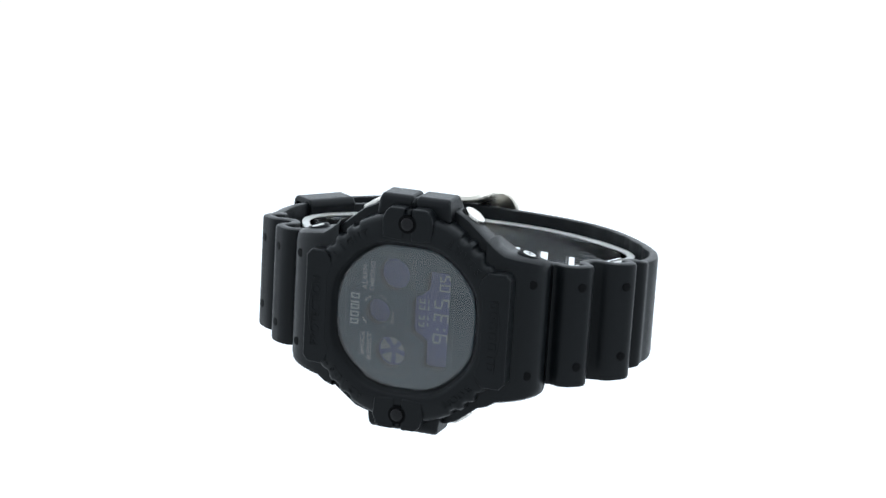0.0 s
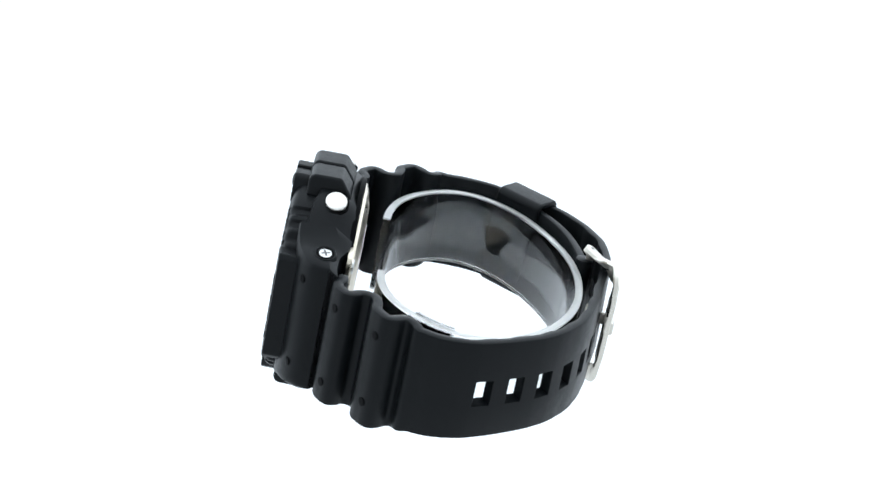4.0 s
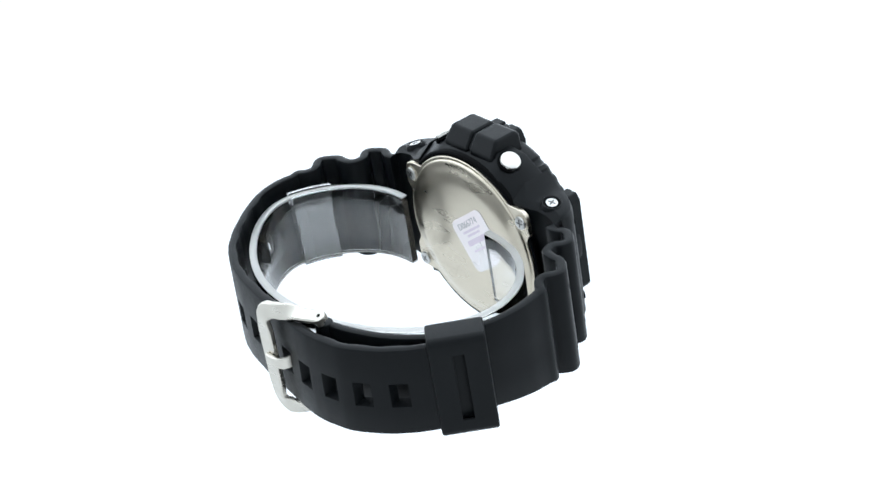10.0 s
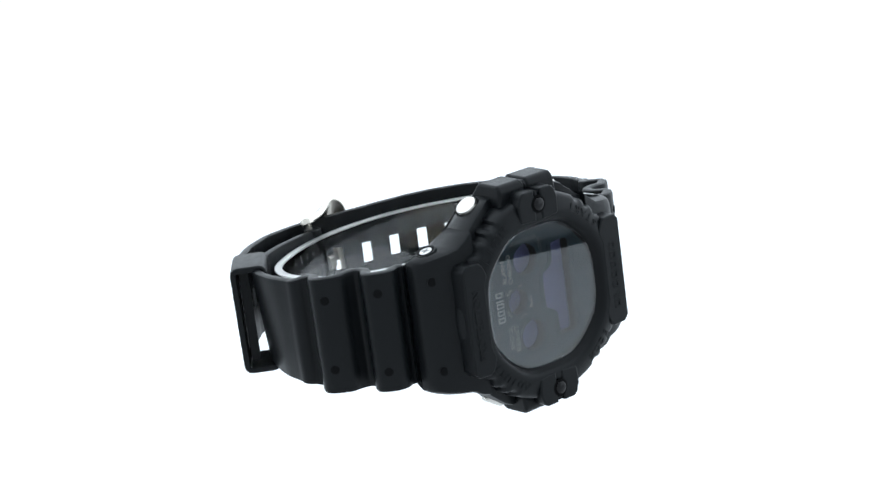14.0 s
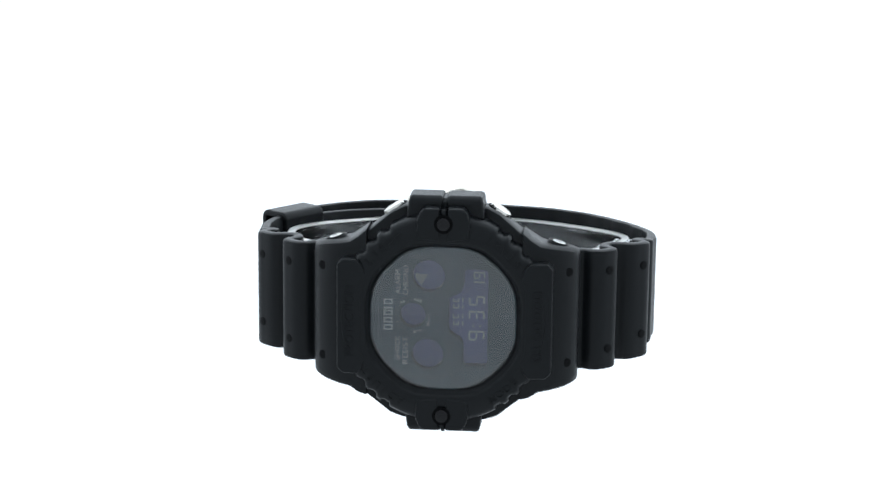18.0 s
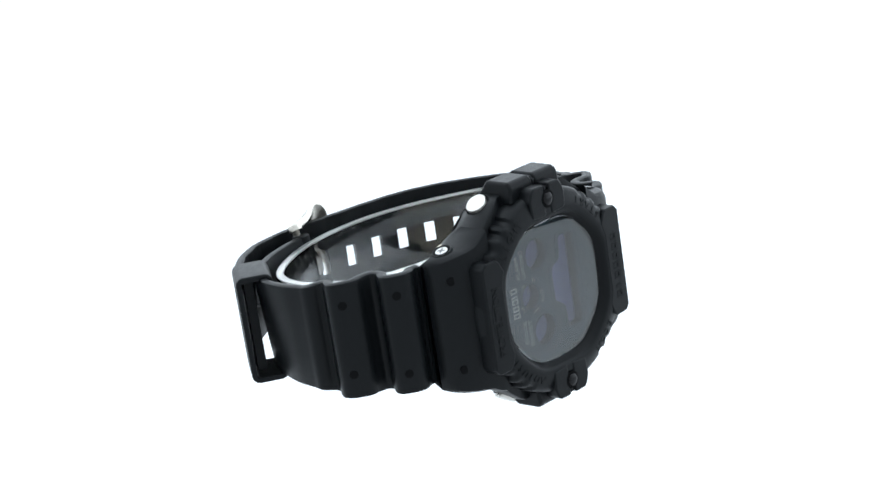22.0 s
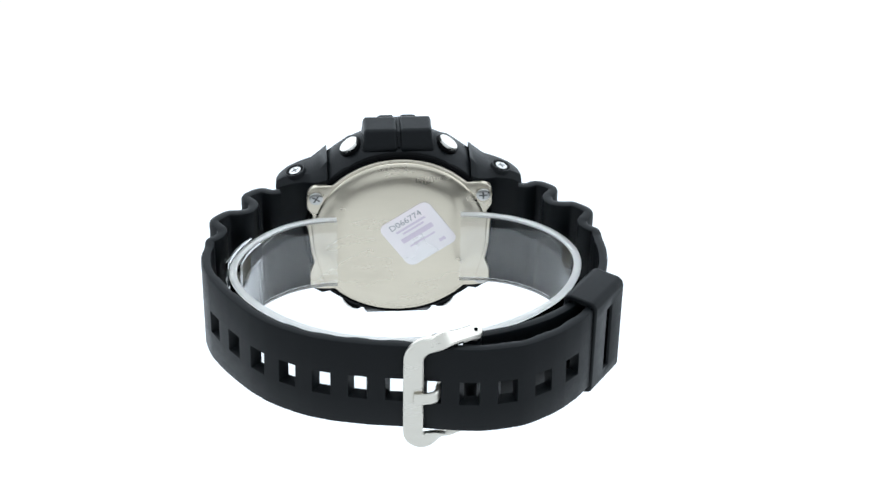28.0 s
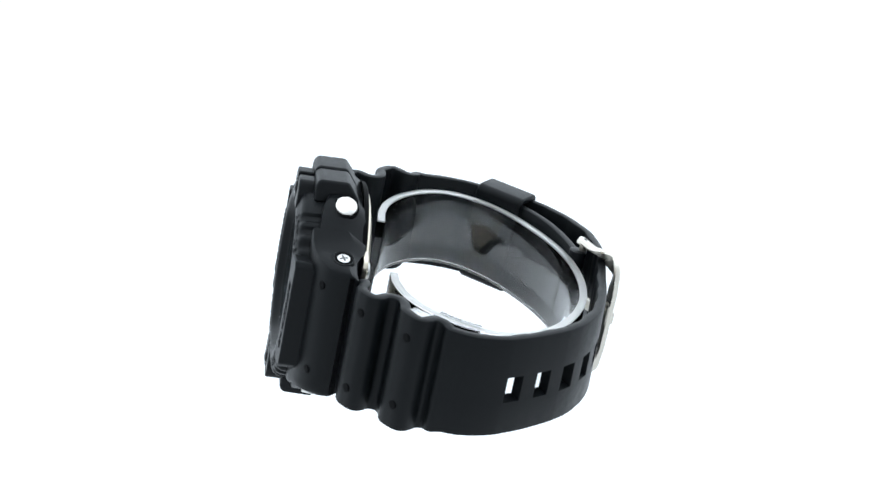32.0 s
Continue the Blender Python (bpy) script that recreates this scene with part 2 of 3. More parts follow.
tagged(watch, "matte black resin digital wristwatch with ribbed strap, on its side", "wristwatch")


def octagon(a, th, p=12.5):
    return a / sum((abs(math.cos(th - i * math.pi / 4)) * (1, 0.955)[i % 2]) ** p for i in range(4)) ** (1 / p)


def case_body():
    # half height, front and back depth at stations from the middle out to the lug's end
    st = [(0.0, 20.3, 4.4, 12.2), (7.6, 20.4, 4.4, 12.2), (10.0, 19.3, 3.6, 12.2), (12.2, 17.5, 3.4, 12.2), (14.35, 15.65, 3.2, 12.2),
          (14.42, 16.3, 2.0, 12.2), (16.0, 14.95, 2.1, 12.2), (17.6, 13.9, 2.4, 11.4), (19.5, 13.6, 2.8, 10.6), (21.2, 13.35, 3.5, 10.5),
          (22.4, 13.1, 4.2, 10.5), (23.4, 12.8, 5.0, 10.6), (24.2, 12.5, 5.9, 10.8), (24.65, 12.2, 6.8, 11.0), (24.8, 11.9, 7.6, 11.0), (24.8, 11.5, 8.6, 10.8)]
    st = [(-x, *q) for x, *q in st[:0:-1]] + st
    rings = []
    for x, h, f, b in st:
        c = 0.7 + 0.9 * ease(14.5, 22, abs(x))
        g = (15.5 if abs(x) == 14.42 else h) + 0.45 * ease(12, 20, abs(x))   # the shoulder steps on the upper edge alone
        w = 1.6 + 2.2 * (1 - ease(13.5, 17.5, abs(x)))
        rings.append([(x, f, -g + c), (x, f + c * .3, -g + c * .3), (x, f + c, -g), (x, b - w, -g), (x, b, -g + 0.65 * w), (x, b, h - 0.65 * w),
                      (x, b - w, h), (x, f + c, h), (x, f + c * .3, h - c * .3), (x, f, h - c)])
    return part("case", loft(rings), RUBBER, watch)


FACE_UP = 0.05   # the opening sits this much towards 3 o'clock


def bezel_ring():
    n = 288
    grooves = [40, 48.5, 57]
    def groove(th):
        d = math.degrees(th) % 90
        q = math.degrees(th) % 180
        d = q if q < 90 else 180 - q
        return 0.6 * max((1 - ease(1.7, 2.9, abs(d - g))) for g in grooves)
    rows = [(lambda t: octagon(13.55, t), 0.9), (lambda t: octagon(13.75, t), 0.75), (lambda t: octagon(14.0, t), 0.3), (lambda t: octagon(14.35, t), -0.4),
            (lambda t: octagon(14.6, t), -0.66), (lambda t: octagon(14.95, t), -0.76), (lambda t: octagon(15.7, t), -0.8), (lambda t: 0.5 * octagon(16.6, t) + 8.4, -0.66),
            (lambda t: 18.7 - 0.35 * groove(t), -0.2), (lambda t: 19.3 - 0.75 * groove(t), 0.15), (lambda t: 19.75 - groove(t), 0.9), (lambda t: 20.0 - groove(t), 4.6),
            (lambda t: 19.4 - groove(t) * 0.4, 5.9), (lambda t: 13.45, 5.9), (lambda t: 13.45, 2.4)]
    rings = []
    for j, (f, y) in enumerate(rows):
        up = FACE_UP if j < 7 or j > 12 else 0.0
        ring = []
        for k in range(n):
            a = 2 * math.pi * k / n
            x, z = f(a) * math.cos(a), f(a) * math.sin(a)
            flush = abs(x) > 15.0 and abs(z) < 8.5 and 7 <= j <= 8   # level with the guard plates
            ring.append((x, min(y, -0.7) if flush else y, up + z))
        rings.append(ring)
    return part("bezel", loft(rings, path_closed=True), RUBBER, watch, sharp=40)


def guard_plate(sx):
    w = 20.1 if sx > 0 else 19.6
    o = [(15.0, -5.4), (15.0, 6.1), (14.2, 8.4), (15.0, 10.2), (15.9, 11.1), (w - 1.0, 11.1), (w, 10.0), (w, -9.5), (w - 1.0, -10.6), (15.9, -10.6), (15.0, -9.7), (14.2, -7.7)]
    bm = prism(o, "y", -0.86, 4.4, 0.0)
    for v in bm.verts:
        if v.co.y < 0:
            v.co.y += 0.4 * ease(16.5, 20.4, v.co.x)
    bmesh.ops.bevel(bm, geom=bm.edges[:], offset=0.34, segments=3, profile=0.5, affect="EDGES", clamp_overlap=True)
    if sx < 0:
        bm = move(bm, Matrix.Diagonal((-1, 1, 1, 1)))
    return part("guard_plate", bm, RUBBER, watch, sharp=75, even=True)


def guard_block(sx, sz):
    top = 22.85 if sz > 0 else 22.3
    o = [(1.9, 18.4), (1.9, top - 1.0), (2.7, top - 0.1), (8.1, top), (10.3, 19.9), (10.4, 18.0)]
    bm = prism(o, "x", 0.32, 7.1 if sx < 0 else 7.4, 0.0)
    for v in bm.verts:
        if v.co.x > 5 and v.co.z > 20:
            v.co.x -= 0.5
    bmesh.ops.bevel(bm, geom=bm.edges[:], offset=0.6, segments=4, profile=0.5, affect="EDGES", clamp_overlap=True)
    return part("guard_block", move(bm, Matrix.Diagonal((sx, 1, sz, 1))), RUBBER, watch, sharp=75, even=True)


def screw_block(sz):
    """A flush block over each guard, with a narrow channel and a sunk domed cap."""
    bm = box(-0.9, 0.9, -0.62, 3.0, 14.9, 20.6)
    for q in (1, -1):
        side = prism([(q * 0.72, 14.9), (q * 4.7, 15.2), (q * 4.95, 18.6), (q * 4.3, 20.3), (q * 3.5, 21.0), (q * 0.72, 21.0)], "y", -0.98, 3.0)
        bmesh.ops.bevel(side, geom=side.edges[:], offset=0.4, segments=3, profile=0.5, affect="EDGES", clamp_overlap=True)
        join(bm, side)
    b = part("screw_block", move(bm, Matrix.Diagonal((1, 1, sz, 1))), RUBBER, watch, sharp=75, even=True)
    def rounds(rows, n=36):
        return loft([[(r * math.cos(2 * math.pi * k / n), y, sz * 18.15 + r * math.sin(2 * math.pi * k / n)) for k in range(n)] for r, y in rows])
    # black disc in place of the shade round the cap
    part("well_shade", rounds(((1.72, -0.6), (1.72, -1.0), (1.62, -1.03), (1.0, -1.03))), RECESS_BLACK, b, "round black disc in place of the shaded well of the cap")
    part("screw_cap", rounds(((1.26, -0.9), (1.26, -1.06), (1.18, -1.2), (0.95, -1.32), (0.55, -1.41), (0.05, -1.44))), GLOSS, b, "gloss black domed screw cap")
    bm = prism([(2.1, 20.2), (2.1, 21.7), (2.9, 22.35), (7.8, 22.3), (9.8, 19.9), (9.8, 18.6)], "x", -0.36, 0.36, 0.12)
    part("centre_rib", move(bm, Matrix.Diagonal((1, 1, sz, 1))), RUBBER, b)


def cross_screw(r, h, mat, parent, m, name="screw", label="small steel cross-head screw"):
    """A screw head with a cross slot, laid on as a dark cross with the slot's shade in its colour."""
    bm = disc(r, h, 0.18, 28)
    a, l = 0.17, r * 0.62
    plus = [(-a, -l), (a, -l), (a, -a), (l, -a), (l, a), (a, a), (a, l), (-a, l), (-a, a), (-l, a), (-l, -a), (-a, -a)]
    ob = part(name, move(bm, m), mat, parent, label)
    part("cross_slot", move(prism(plus, "z", h - 0.05, h + 0.02), m), SLOT_SHADE, ob)
    return ob


def side_details(sx, sz):
    way = Vector((sx * 0.56, 0, sz * 0.83)).normalized()
    p = Vector((sx * 9.65, 7.85, sz * 18.95))
    # black seat disc in place of the shaded gap round the button
    part("button_seat", move(disc(2.5, 0.6, 0.12), aim(p - way * 0.3, way)), RECESS_BLACK, watch)
    part("push_button", move(disc(2.1, 1.05, 0.3, 36), aim(p - way * 0.1, way)), POLISH, watch, "round polished steel push button")
    q = Vector((sx * 20.75, 7.85, sz * 13.25))
    up = Vector((sx * 0.3, 0, sz * 1)).normalized()
    # black disc for the shade of the screw's recess
    part("well_shade", move(disc(1.75, 0.75, 0.1), aim(q - up * 0.32, up)), RECESS_BLACK, watch)
    rim = loft([[(r * math.cos(2 * math.pi * k / 32), r * math.sin(2 * math.pi * k / 32), h) for k in range(32)] for r, h in ((2.25, -0.5), (2.1, 0.25), (1.9, 0.5), (1.72, 0.45), (1.68, -0.4))], path_closed=True)
    part("screw_collar", move(rim, aim(q, up)), RUBBER, watch)
    cross_screw(1.25, 0.5, SCREW, watch, aim(q, up, 20), "lug_screw")


def crystal_and_dial():
    n = 144
    def ring(a, y):
        return [(octagon(a, 2 * math.pi * k / n) * math.cos(2 * math.pi * k / n), y, octagon(a, 2 * math.pi * k / n) * math.sin(2 * math.pi * k / n)) for k in range(n)]
    g = part("crystal", loft([ring(13.3, 0.7), ring(13.58, 0.9), ring(13.58, 1.5)]), CRYSTAL, watch, "flat tinted mineral glass over the dial", sharp=8)
    g.visible_shadow = False
    g.location.z = FACE_UP * MM
    d = part("dial", mask([ring(13.65, 0)] + WINDOWS, 1.05, 1.3), DIAL, watch, "dark grey dial with three round windows and one long one")
    d.location = (0, 0.72 * MM, 0.12 * MM)
    part("window_wall", mask([ring(13.6, 0)] + WINDOWS, 1.32, 3.36), WALL_SHADE, d, "inner walls of the dial windows, shade put into their colour")
    return d


def mask(outlines, y0, y1):
    """A plate of the first outline with the others cut out of it."""
    cu = bpy.data.curves.new("mask", "CURVE")
    cu.dimensions, cu.fill_mode, cu.extrude = "2D", "BOTH", (y1 - y0) / 2
    for o in outlines:
        sp = cu.splines.new("POLY")
        sp.points.add(len(o) - 1)
        for q, p in zip(sp.points, o):
            q.co = (p[0], p[-1], 0, 1)
        sp.use_cyclic_u = True
    ob = new("mask", cu)
    bpy.context.view_layer.update()
    me = bpy.data.meshes.new_from_object(ob.evaluated_get(bpy.context.evaluated_depsgraph_get()))
    bpy.data.objects.remove(ob)
    bpy.data.curves.remove(cu)
    bm = bmesh.new()
    bm.from_mesh(me)
    bpy.data.meshes.remove(me)
    bmesh.ops.remove_doubles(bm, verts=bm.verts, dist=0.001)
    for v in bm.verts:
        v.co = (v.co.x, (y0 + y1) / 2 - v.co.z, v.co.y)
    return bm


def round_cut(cx, cz, r):
    return [(cx + r * math.cos(2 * math.pi * k / 56), cz + r * math.sin(2 * math.pi * k / 56)) for k in range(56)]


LONG_CUT = [(4.2, -9.2), (7.5, -9.2), (8.0, -9.0), (8.2, -8.4), (8.2, 8.4), (7.9, 9.0), (7.3, 9.2), (4.4, 9.2), (3.8, 8.9), (3.7, 8.3), (3.65, 5.9), (3.3, 5.0), (2.7, 4.5),
            (1.7, 4.1), (1.1, 3.7), (0.9, 3.1), (0.9, -2.2), (1.1, -2.9), (1.7, -3.3), (2.9, -4.0), (3.5, -4.7), (3.65, -5.4), (3.65, -8.5), (3.8, -9.0)]
WINDOWS = [LONG_CUT, round_cut(-2.8, 7.7, 3.0), round_cut(-5.7, 0.2, 2.4), round_cut(-2.9, -7.2, 2.95)]


def text_on(text, height, place, x_way, y_way, mat, parent, width=None, depth=0.05, bold=0.0, name="lettering"):
    return part(name, move(words(text, height, depth, width, bold), facing(place, x_way, y_way)), mat, parent)


UP, LEFTW = (0, 0, 1), (-1, 0, 0)
LCD_Y, SEG_Y = 3.4, 3.37


def seven(x_top, x_low, z0, w, chars, thick):
    """Segment boxes of one digit: its top lies towards 12 o'clock. Returns {segment: (x0, x1, z0, z1)}."""
    m = (x_top + x_low) / 2
    t = thick
    g = 0.08
    return {"a": (x_top, x_top + t, z0 + g + t, z0 + w - g - t), "g": (m - t / 2, m + t / 2, z0 + g + t, z0 + w - g - t),
            "d": (x_low - t, x_low, z0 + g + t, z0 + w - g - t),
            "f": (x_top + g, m - g, z0, z0 + t), "b": (x_top + g, m - g, z0 + w - t, z0 + w),
            "e": (m + g, x_low - g, z0, z0 + t), "c": (m + g, x_low - g, z0 + w - t, z0 + w)}


DIGITS = {"0": "abcdef", "1": "bc", "3": "abgcd", "5": "afgcd", "6": "afgecd", "9": "abcdfg"}
LIVE = []   # display pieces that change: (object, spells during which they show)


def segment_piece(b, parent, spells):
    x0, x1, z0, z1 = b
    bm = box(x0, x1, SEG_Y, SEG_Y + 0.03, z0, z1)
    ob = part("segment", bm, SEGMENT, parent)
    LIVE.append((ob, spells))


ALL_DAY = ((0.0, 1.9), (15.0, 19.3))


def display(dial):
    lcd = part("display_panel", prism(round_cut(0, 0, 13.0), "y", LCD_Y, LCD_Y + 0.5), LCD, dial, "grey liquid crystal panel under the dial, violet sheen put into its colour")
    for ch, z in (("9", -4.9), ("3", -1.1), ("5", 1.8)):
        for s in DIGITS[ch]:
            segment_piece(seven(4.5, 7.5, z, 1.9, "", 0.34)[s], lcd, ALL_DAY)
    for x in (5.4, 6.7):
        segment_piece((x - 0.17, x + 0.17, -2.3, -1.96), lcd, ALL_DAY)
    spell = (("0", "5", ((0.0, 0.7),)), ("0", "6", ((0.7, 1.9),)), ("1", "9", ((15.0, 19.3),)))
    for place, z in ((0, 5.1), (1, 6.9)):
        for s, b in seven(5.3, 7.5, z, 1.35, "", 0.28).items():
            on = [v for a, o, vs in spell for v in vs if s in DIGITS[(a, o)[place]]]
            on = [tuple(q) for q in on]
            merged = []
            for q in on:
                if merged and merged[-1][1] >= q[0]:
                    merged[-1] = (merged[-1][0], q[1])
                else:
                    merged.append(q)
            if merged:
                segment_piece(b, lcd, tuple(merged))
    # day and date, too small to read: plain bars
    for z in (-2.0, -0.7, 1.2, 2.4):
        for x in (1.6, 2.5, 3.3):
            segment_piece((x, x + 0.22, z, z + 0.75), lcd, ALL_DAY)
        segment_piece((1.8, 2.5, z, z + 0.2), lcd, ALL_DAY)
    # wedges of the two graph windows
    def wedge(cx, cz, r0, r1, a0, a1, spells):
        n = 8
        arc = [(cx + r1 * math.cos(radians(a0 + (a1 - a0) * k / n)), cz + r1 * math.sin(radians(a0 + (a1 - a0) * k / n))) for k in range(n + 1)]
        mid = radians((a0 + a1) / 2)
        bm = prism([(cx + r0 * math.cos(mid), cz + r0 * math.sin(mid))] + arc, "y", SEG_Y, SEG_Y + 0.03)
        LIVE.append((part("graph_wedge", bm, SEGMENT, lcd), spells))
    for k in range(5):
        wedge(-2.9, -7.2, 0.7, 2.7, 90 + 72 * k - 25, 90 + 72 * k + 25, ((0.0, 1.7),))
    wedge(-2.8, 7.7, 0.4, 2.7, 182, 236, ((15.0, 19.6),))
    # printing
    # maker's mark: plain hollow shapes
    for z in (-2.7, -1.3, 0.1, 1.35, 2.2):
        w = 0.35 if z == 1.35 else 1.05
        o = [(-11.1, z), (-9.4, z), (-9.4, z + w), (-11.1, z + w)]
        i = [(-10.8, z + 0.28), (-9.7, z + 0.28), (-9.7, z + w - 0.28), (-10.8, z + w - 0.28)]
        part("maker_mark", mask([o] + ([i] if w > 1 else []), 1.01, 1.07), BRAND, dial)
    P = dict(x_way=UP, y_way=LEFTW, parent=dial, depth=0.06)
    text_on("ALARM", 1.0, (-8.5, 1.05, 6.5), mat=PRINT, width=4.6, **P)
    text_on("CHRONO", 1.0, (-7.05, 1.05, 6.9), mat=PRINT, width=5.6, **P)
    text_on("SHOCK", 1.0, (-8.5, 1.05, -6.1), mat=PRINT, width=4.6, **P)
    text_on("RESIST", 1.0, (-7.05, 1.05, -6.5), mat=PRINT, width=5.2, **P)
    text_on("MUTE", 0.75, (-2.75, 1.05, -0.5), (0, 0, 1), (-1, 0, 0), PRINT, dial, 2.3, 0.06)
    # four short words round the small window, too small to read: three bars each
    for a in (72, 132, 216, 286):
        for da in (-9.5, 0, 9.5):
            c, s = math.cos(radians(a + da)), math.sin(radians(a + da))
            part("printed_bar", move(box(-0.2, 0.2, -0.3, 0.3, 0, 0.06), facing((-5.7 + 3.05 * c, 1.05, 0.2 + 3.05 * s), (-s, 0, c), (c, 0, s))), PRINT, dial)
    dots = bmesh.new()
    spots = [(x, -9.6 + 0.52 * k) for x in (-12.1, -11.6) for k in range(38) if x < -11.9 or abs(-9.6 + 0.52 * k) > 4.2]
    spots += [(x, s * z) for s in (1, -1) for z in (11.2, 11.65) for x in [-7.6 + 0.52 * k for k in range(16)]]
    spots += [(x, s * (5.2 + 0.52 * k)) for s in (1, -1) for x in (0.75, 1.25) for k in range(12)]
    for x, z in spots:
        if x * x + z * z < 12.9 ** 2:
            join(dots, box(x - 0.11, x + 0.11, 1.02, 1.06, z - 0.12, z + 0.12))
    part("dot_pattern", dots, PRINT_DIM, dial)
    # raised line round the long window
    def offset(o, d):
        out = []
        for k in range(len(o)):
            a, b, c = Vector(o[k - 1]), Vector(o[k]), Vector(o[(k + 1) % len(o)])
            n = ((b - a).normalized() + (c - b).normalized()).normalized()
            out.append((b.x + n.y * d, b.y - n.x * d))
        return out
    part("window_rim", mask([offset(LONG_CUT, 1.05), offset(LONG_CUT, 0.75)], 0.93, 1.06), DIAL, dial)
    for cx, cz, r in ((-2.8, 7.7, 3.0), (-5.7, 0.2, 2.4), (-2.9, -7.2, 2.95)):
        part("window_rim", mask([round_cut(cx, cz, r + 0.5), round_cut(cx, cz, r + 0.25)], 0.95, 1.06), DIAL, dial)


def arc_words(text, centre_deg, radius, height, outward, parent, y=-0.55, pitch=1.75):
    """Letters one by one along the bezel's face."""
    n = len(text)
    step = pitch / radius
    for k, ch in enumerate(text):
        d = (k - (n - 1) / 2) * step * (-1 if outward else 1)
        a = radians(centre_deg) + d
        rad = Vector((math.cos(a), 0, math.sin(a)))
        tang = Vector((math.sin(a), 0, -math.cos(a))) if outward else Vector((-math.sin(a), 0, math.cos(a)))
        upw = rad if outward else -rad
        slope = Vector((0, 0.23, 0))   # the bezel's face falls away outwards
        upw = upw + slope if outward else upw - slope
        place = rad * radius + Vector((0, y, 0))
        part("letter", move(words(ch, height, 0.12, None, 0.02), facing(place, tang, upw)), LETTER, parent)


def case_back():
    outline = []
    for k in range(480):
        a = 2 * math.pi * k / 480
        c, s = abs(math.cos(a)), abs(math.sin(a))
        e = 1 / ((c / 18.7) ** 14 + (s / 12.7) ** 14) ** (1 / 14)
        d = math.degrees(math.atan2(s, c))
        r = 18.4 + max(0.0, e - 18.4) * ease(16.5, 22.5, d) * (1 - ease(41, 47, d))
        outline.append((r * math.cos(a), r * math.sin(a) + 0.3))
    bm = loft([[(x * s, y, z * s) for x, z in outline] for s, y in ((1.0, 12.0), (1.0, 12.75), (0.992, 12.9))])
    back = part("case_back", bm, STEEL, watch, "round brushed steel case back with four screw ears", sharp=30)
    n = 96
    ring = [(18.35, 11.6), (18.45, 12.4), (18.7, 12.6), (19.1, 12.6), (19.4, 12.35), (19.5, 11.6)]
    seal = loft([[(r * math.cos(2 * math.pi * k / n), y, 0.3 + r * math.sin(2 * math.pi * k / n)) for k in range(n)] for r, y in ring], path_closed=True)
    part("back_seal", seal, RECESS_BLACK, back, "black rubber seal ring round the steel back")
    rows = [(17.75, 12.85), (17.68, 13.1), (17.45, 13.24), (16.9, 13.3), (16.35, 13.42), (15.7, 13.62), (15.0, 13.84), (14.2, 13.99), (13.2, 14.07), (12.0, 14.1)]
    raised = loft([[(r * math.cos(2 * math.pi * k / n), y, 0.3 + r * math.sin(2 * math.pi * k / n)) for k in range(n)] for r, y in rows])
    part("back_disc", raised, STEEL, back, sharp=50)
    for ex, ez in ((16.8, 10.15), (-16.8, 10.15), (16.8, -10.35), (-16.8, -10.35)):
        part("screw_recess", move(disc(1.75, 0.12, 0.05), aim((ex, 12.86, ez), (0, 1, 0))), STEEL, back)
        cross_screw(1.4, 0.5, SCREW, back, aim((ex, 12.9, ez), (0, 1, 0), 30 + ex * 7))
    # square sticker, set on its corner
    c, u = Vector((-3.7, 14.12, 1.7)), Vector((-0.82, 0, 0.57)).normalized()
    v = Vector((0.57, 0, 0.82)).normalized()
    m = facing(c, u, v)
    s, q = 5.95, 1.6
    o = [(sx * (s - q) + q * math.cos(radians(a)), sy * (s - q) + q * math.sin(radians(a))) for sx, sy, a0 in ((1, 1, 0), (-1, 1, 90), (-1, -1, 180), (1, -1, 270))
         for a in (a0, a0 + 22, a0 + 45, a0 + 68, a0 + 90)]
    st = part("sticker", move(prism(o, "z", 0, 0.08), m), STICKER, back, "silvery hologram sticker set on its corner")
    part("lettering", move(words("D066774", 1.35, 0.03, 7.4), m @ Matrix.Translation((-0.3, 4.2, 0.08))), INK, st)
    for y, w, h, mat in ((2.7, 7.0, 0.5, VIOLET), (1.8, 5.0, 0.45, VIOLET), (0.3, 7.4, 1.2, VIOLET), (-1.6, 6.0, 0.4, VIOLET)):
        part("printed_bar", move(box(-w / 2, w / 2, y - h / 2, y + h / 2, 0.08, 0.10), m), mat, st)
    part("printed_bar", move(box(2.6, 4.0, -4.3, -3.5, 0.08, 0.10), m), VIOLET, st)


# strap lines: through the middle of the corrugated part, then along the outer face, seen along 3 o'clock
WAVE = [(24.0, 11.7), (25.6, 11.9), (27.3, 11.2), (28.6, 11.4), (29.8, 12.2), (30.6, 12.95), (30.8, 13.7), (30.4, 14.6), (29.5, 15.7), (29.4, 17.0), (30.2, 18.3),
        (32.1, 18.75), (34.1, 18.75), (35.9, 19.95), (36.8, 20.9), (36.95, 21.8), (36.4, 22.8), (35.5, 24.0), (35.5, 25.2), (36.4, 26.2), (37.6, 26.9), (38.1, 28.4)]
FREE = Line(WAVE + [(39.4, 31.8), (37.7, 38.0)] + [(33.3, 45.0), (27.4, 52.2), (19.2, 57.6), (10.4, 60.0), (2.0, 60.9), (-5.0, 61.7), (-12.0, 62.1), (-20.0, 60.9), (-27.0, 57.7), (-32.4, 53.2),
                    (-36.0, 47.5), (-38.6, 42.6)])
HELD = Line([(-x, y) for x, y in WAVE] + [(-38.9, 31.8), (-38.0, 37.8), (-36.0, 42.9), (-33.0, 47.1), (-28.8, 51.1), (-23.6, 54.4), (-17.0, 56.9), (-10.6, 58.4)])


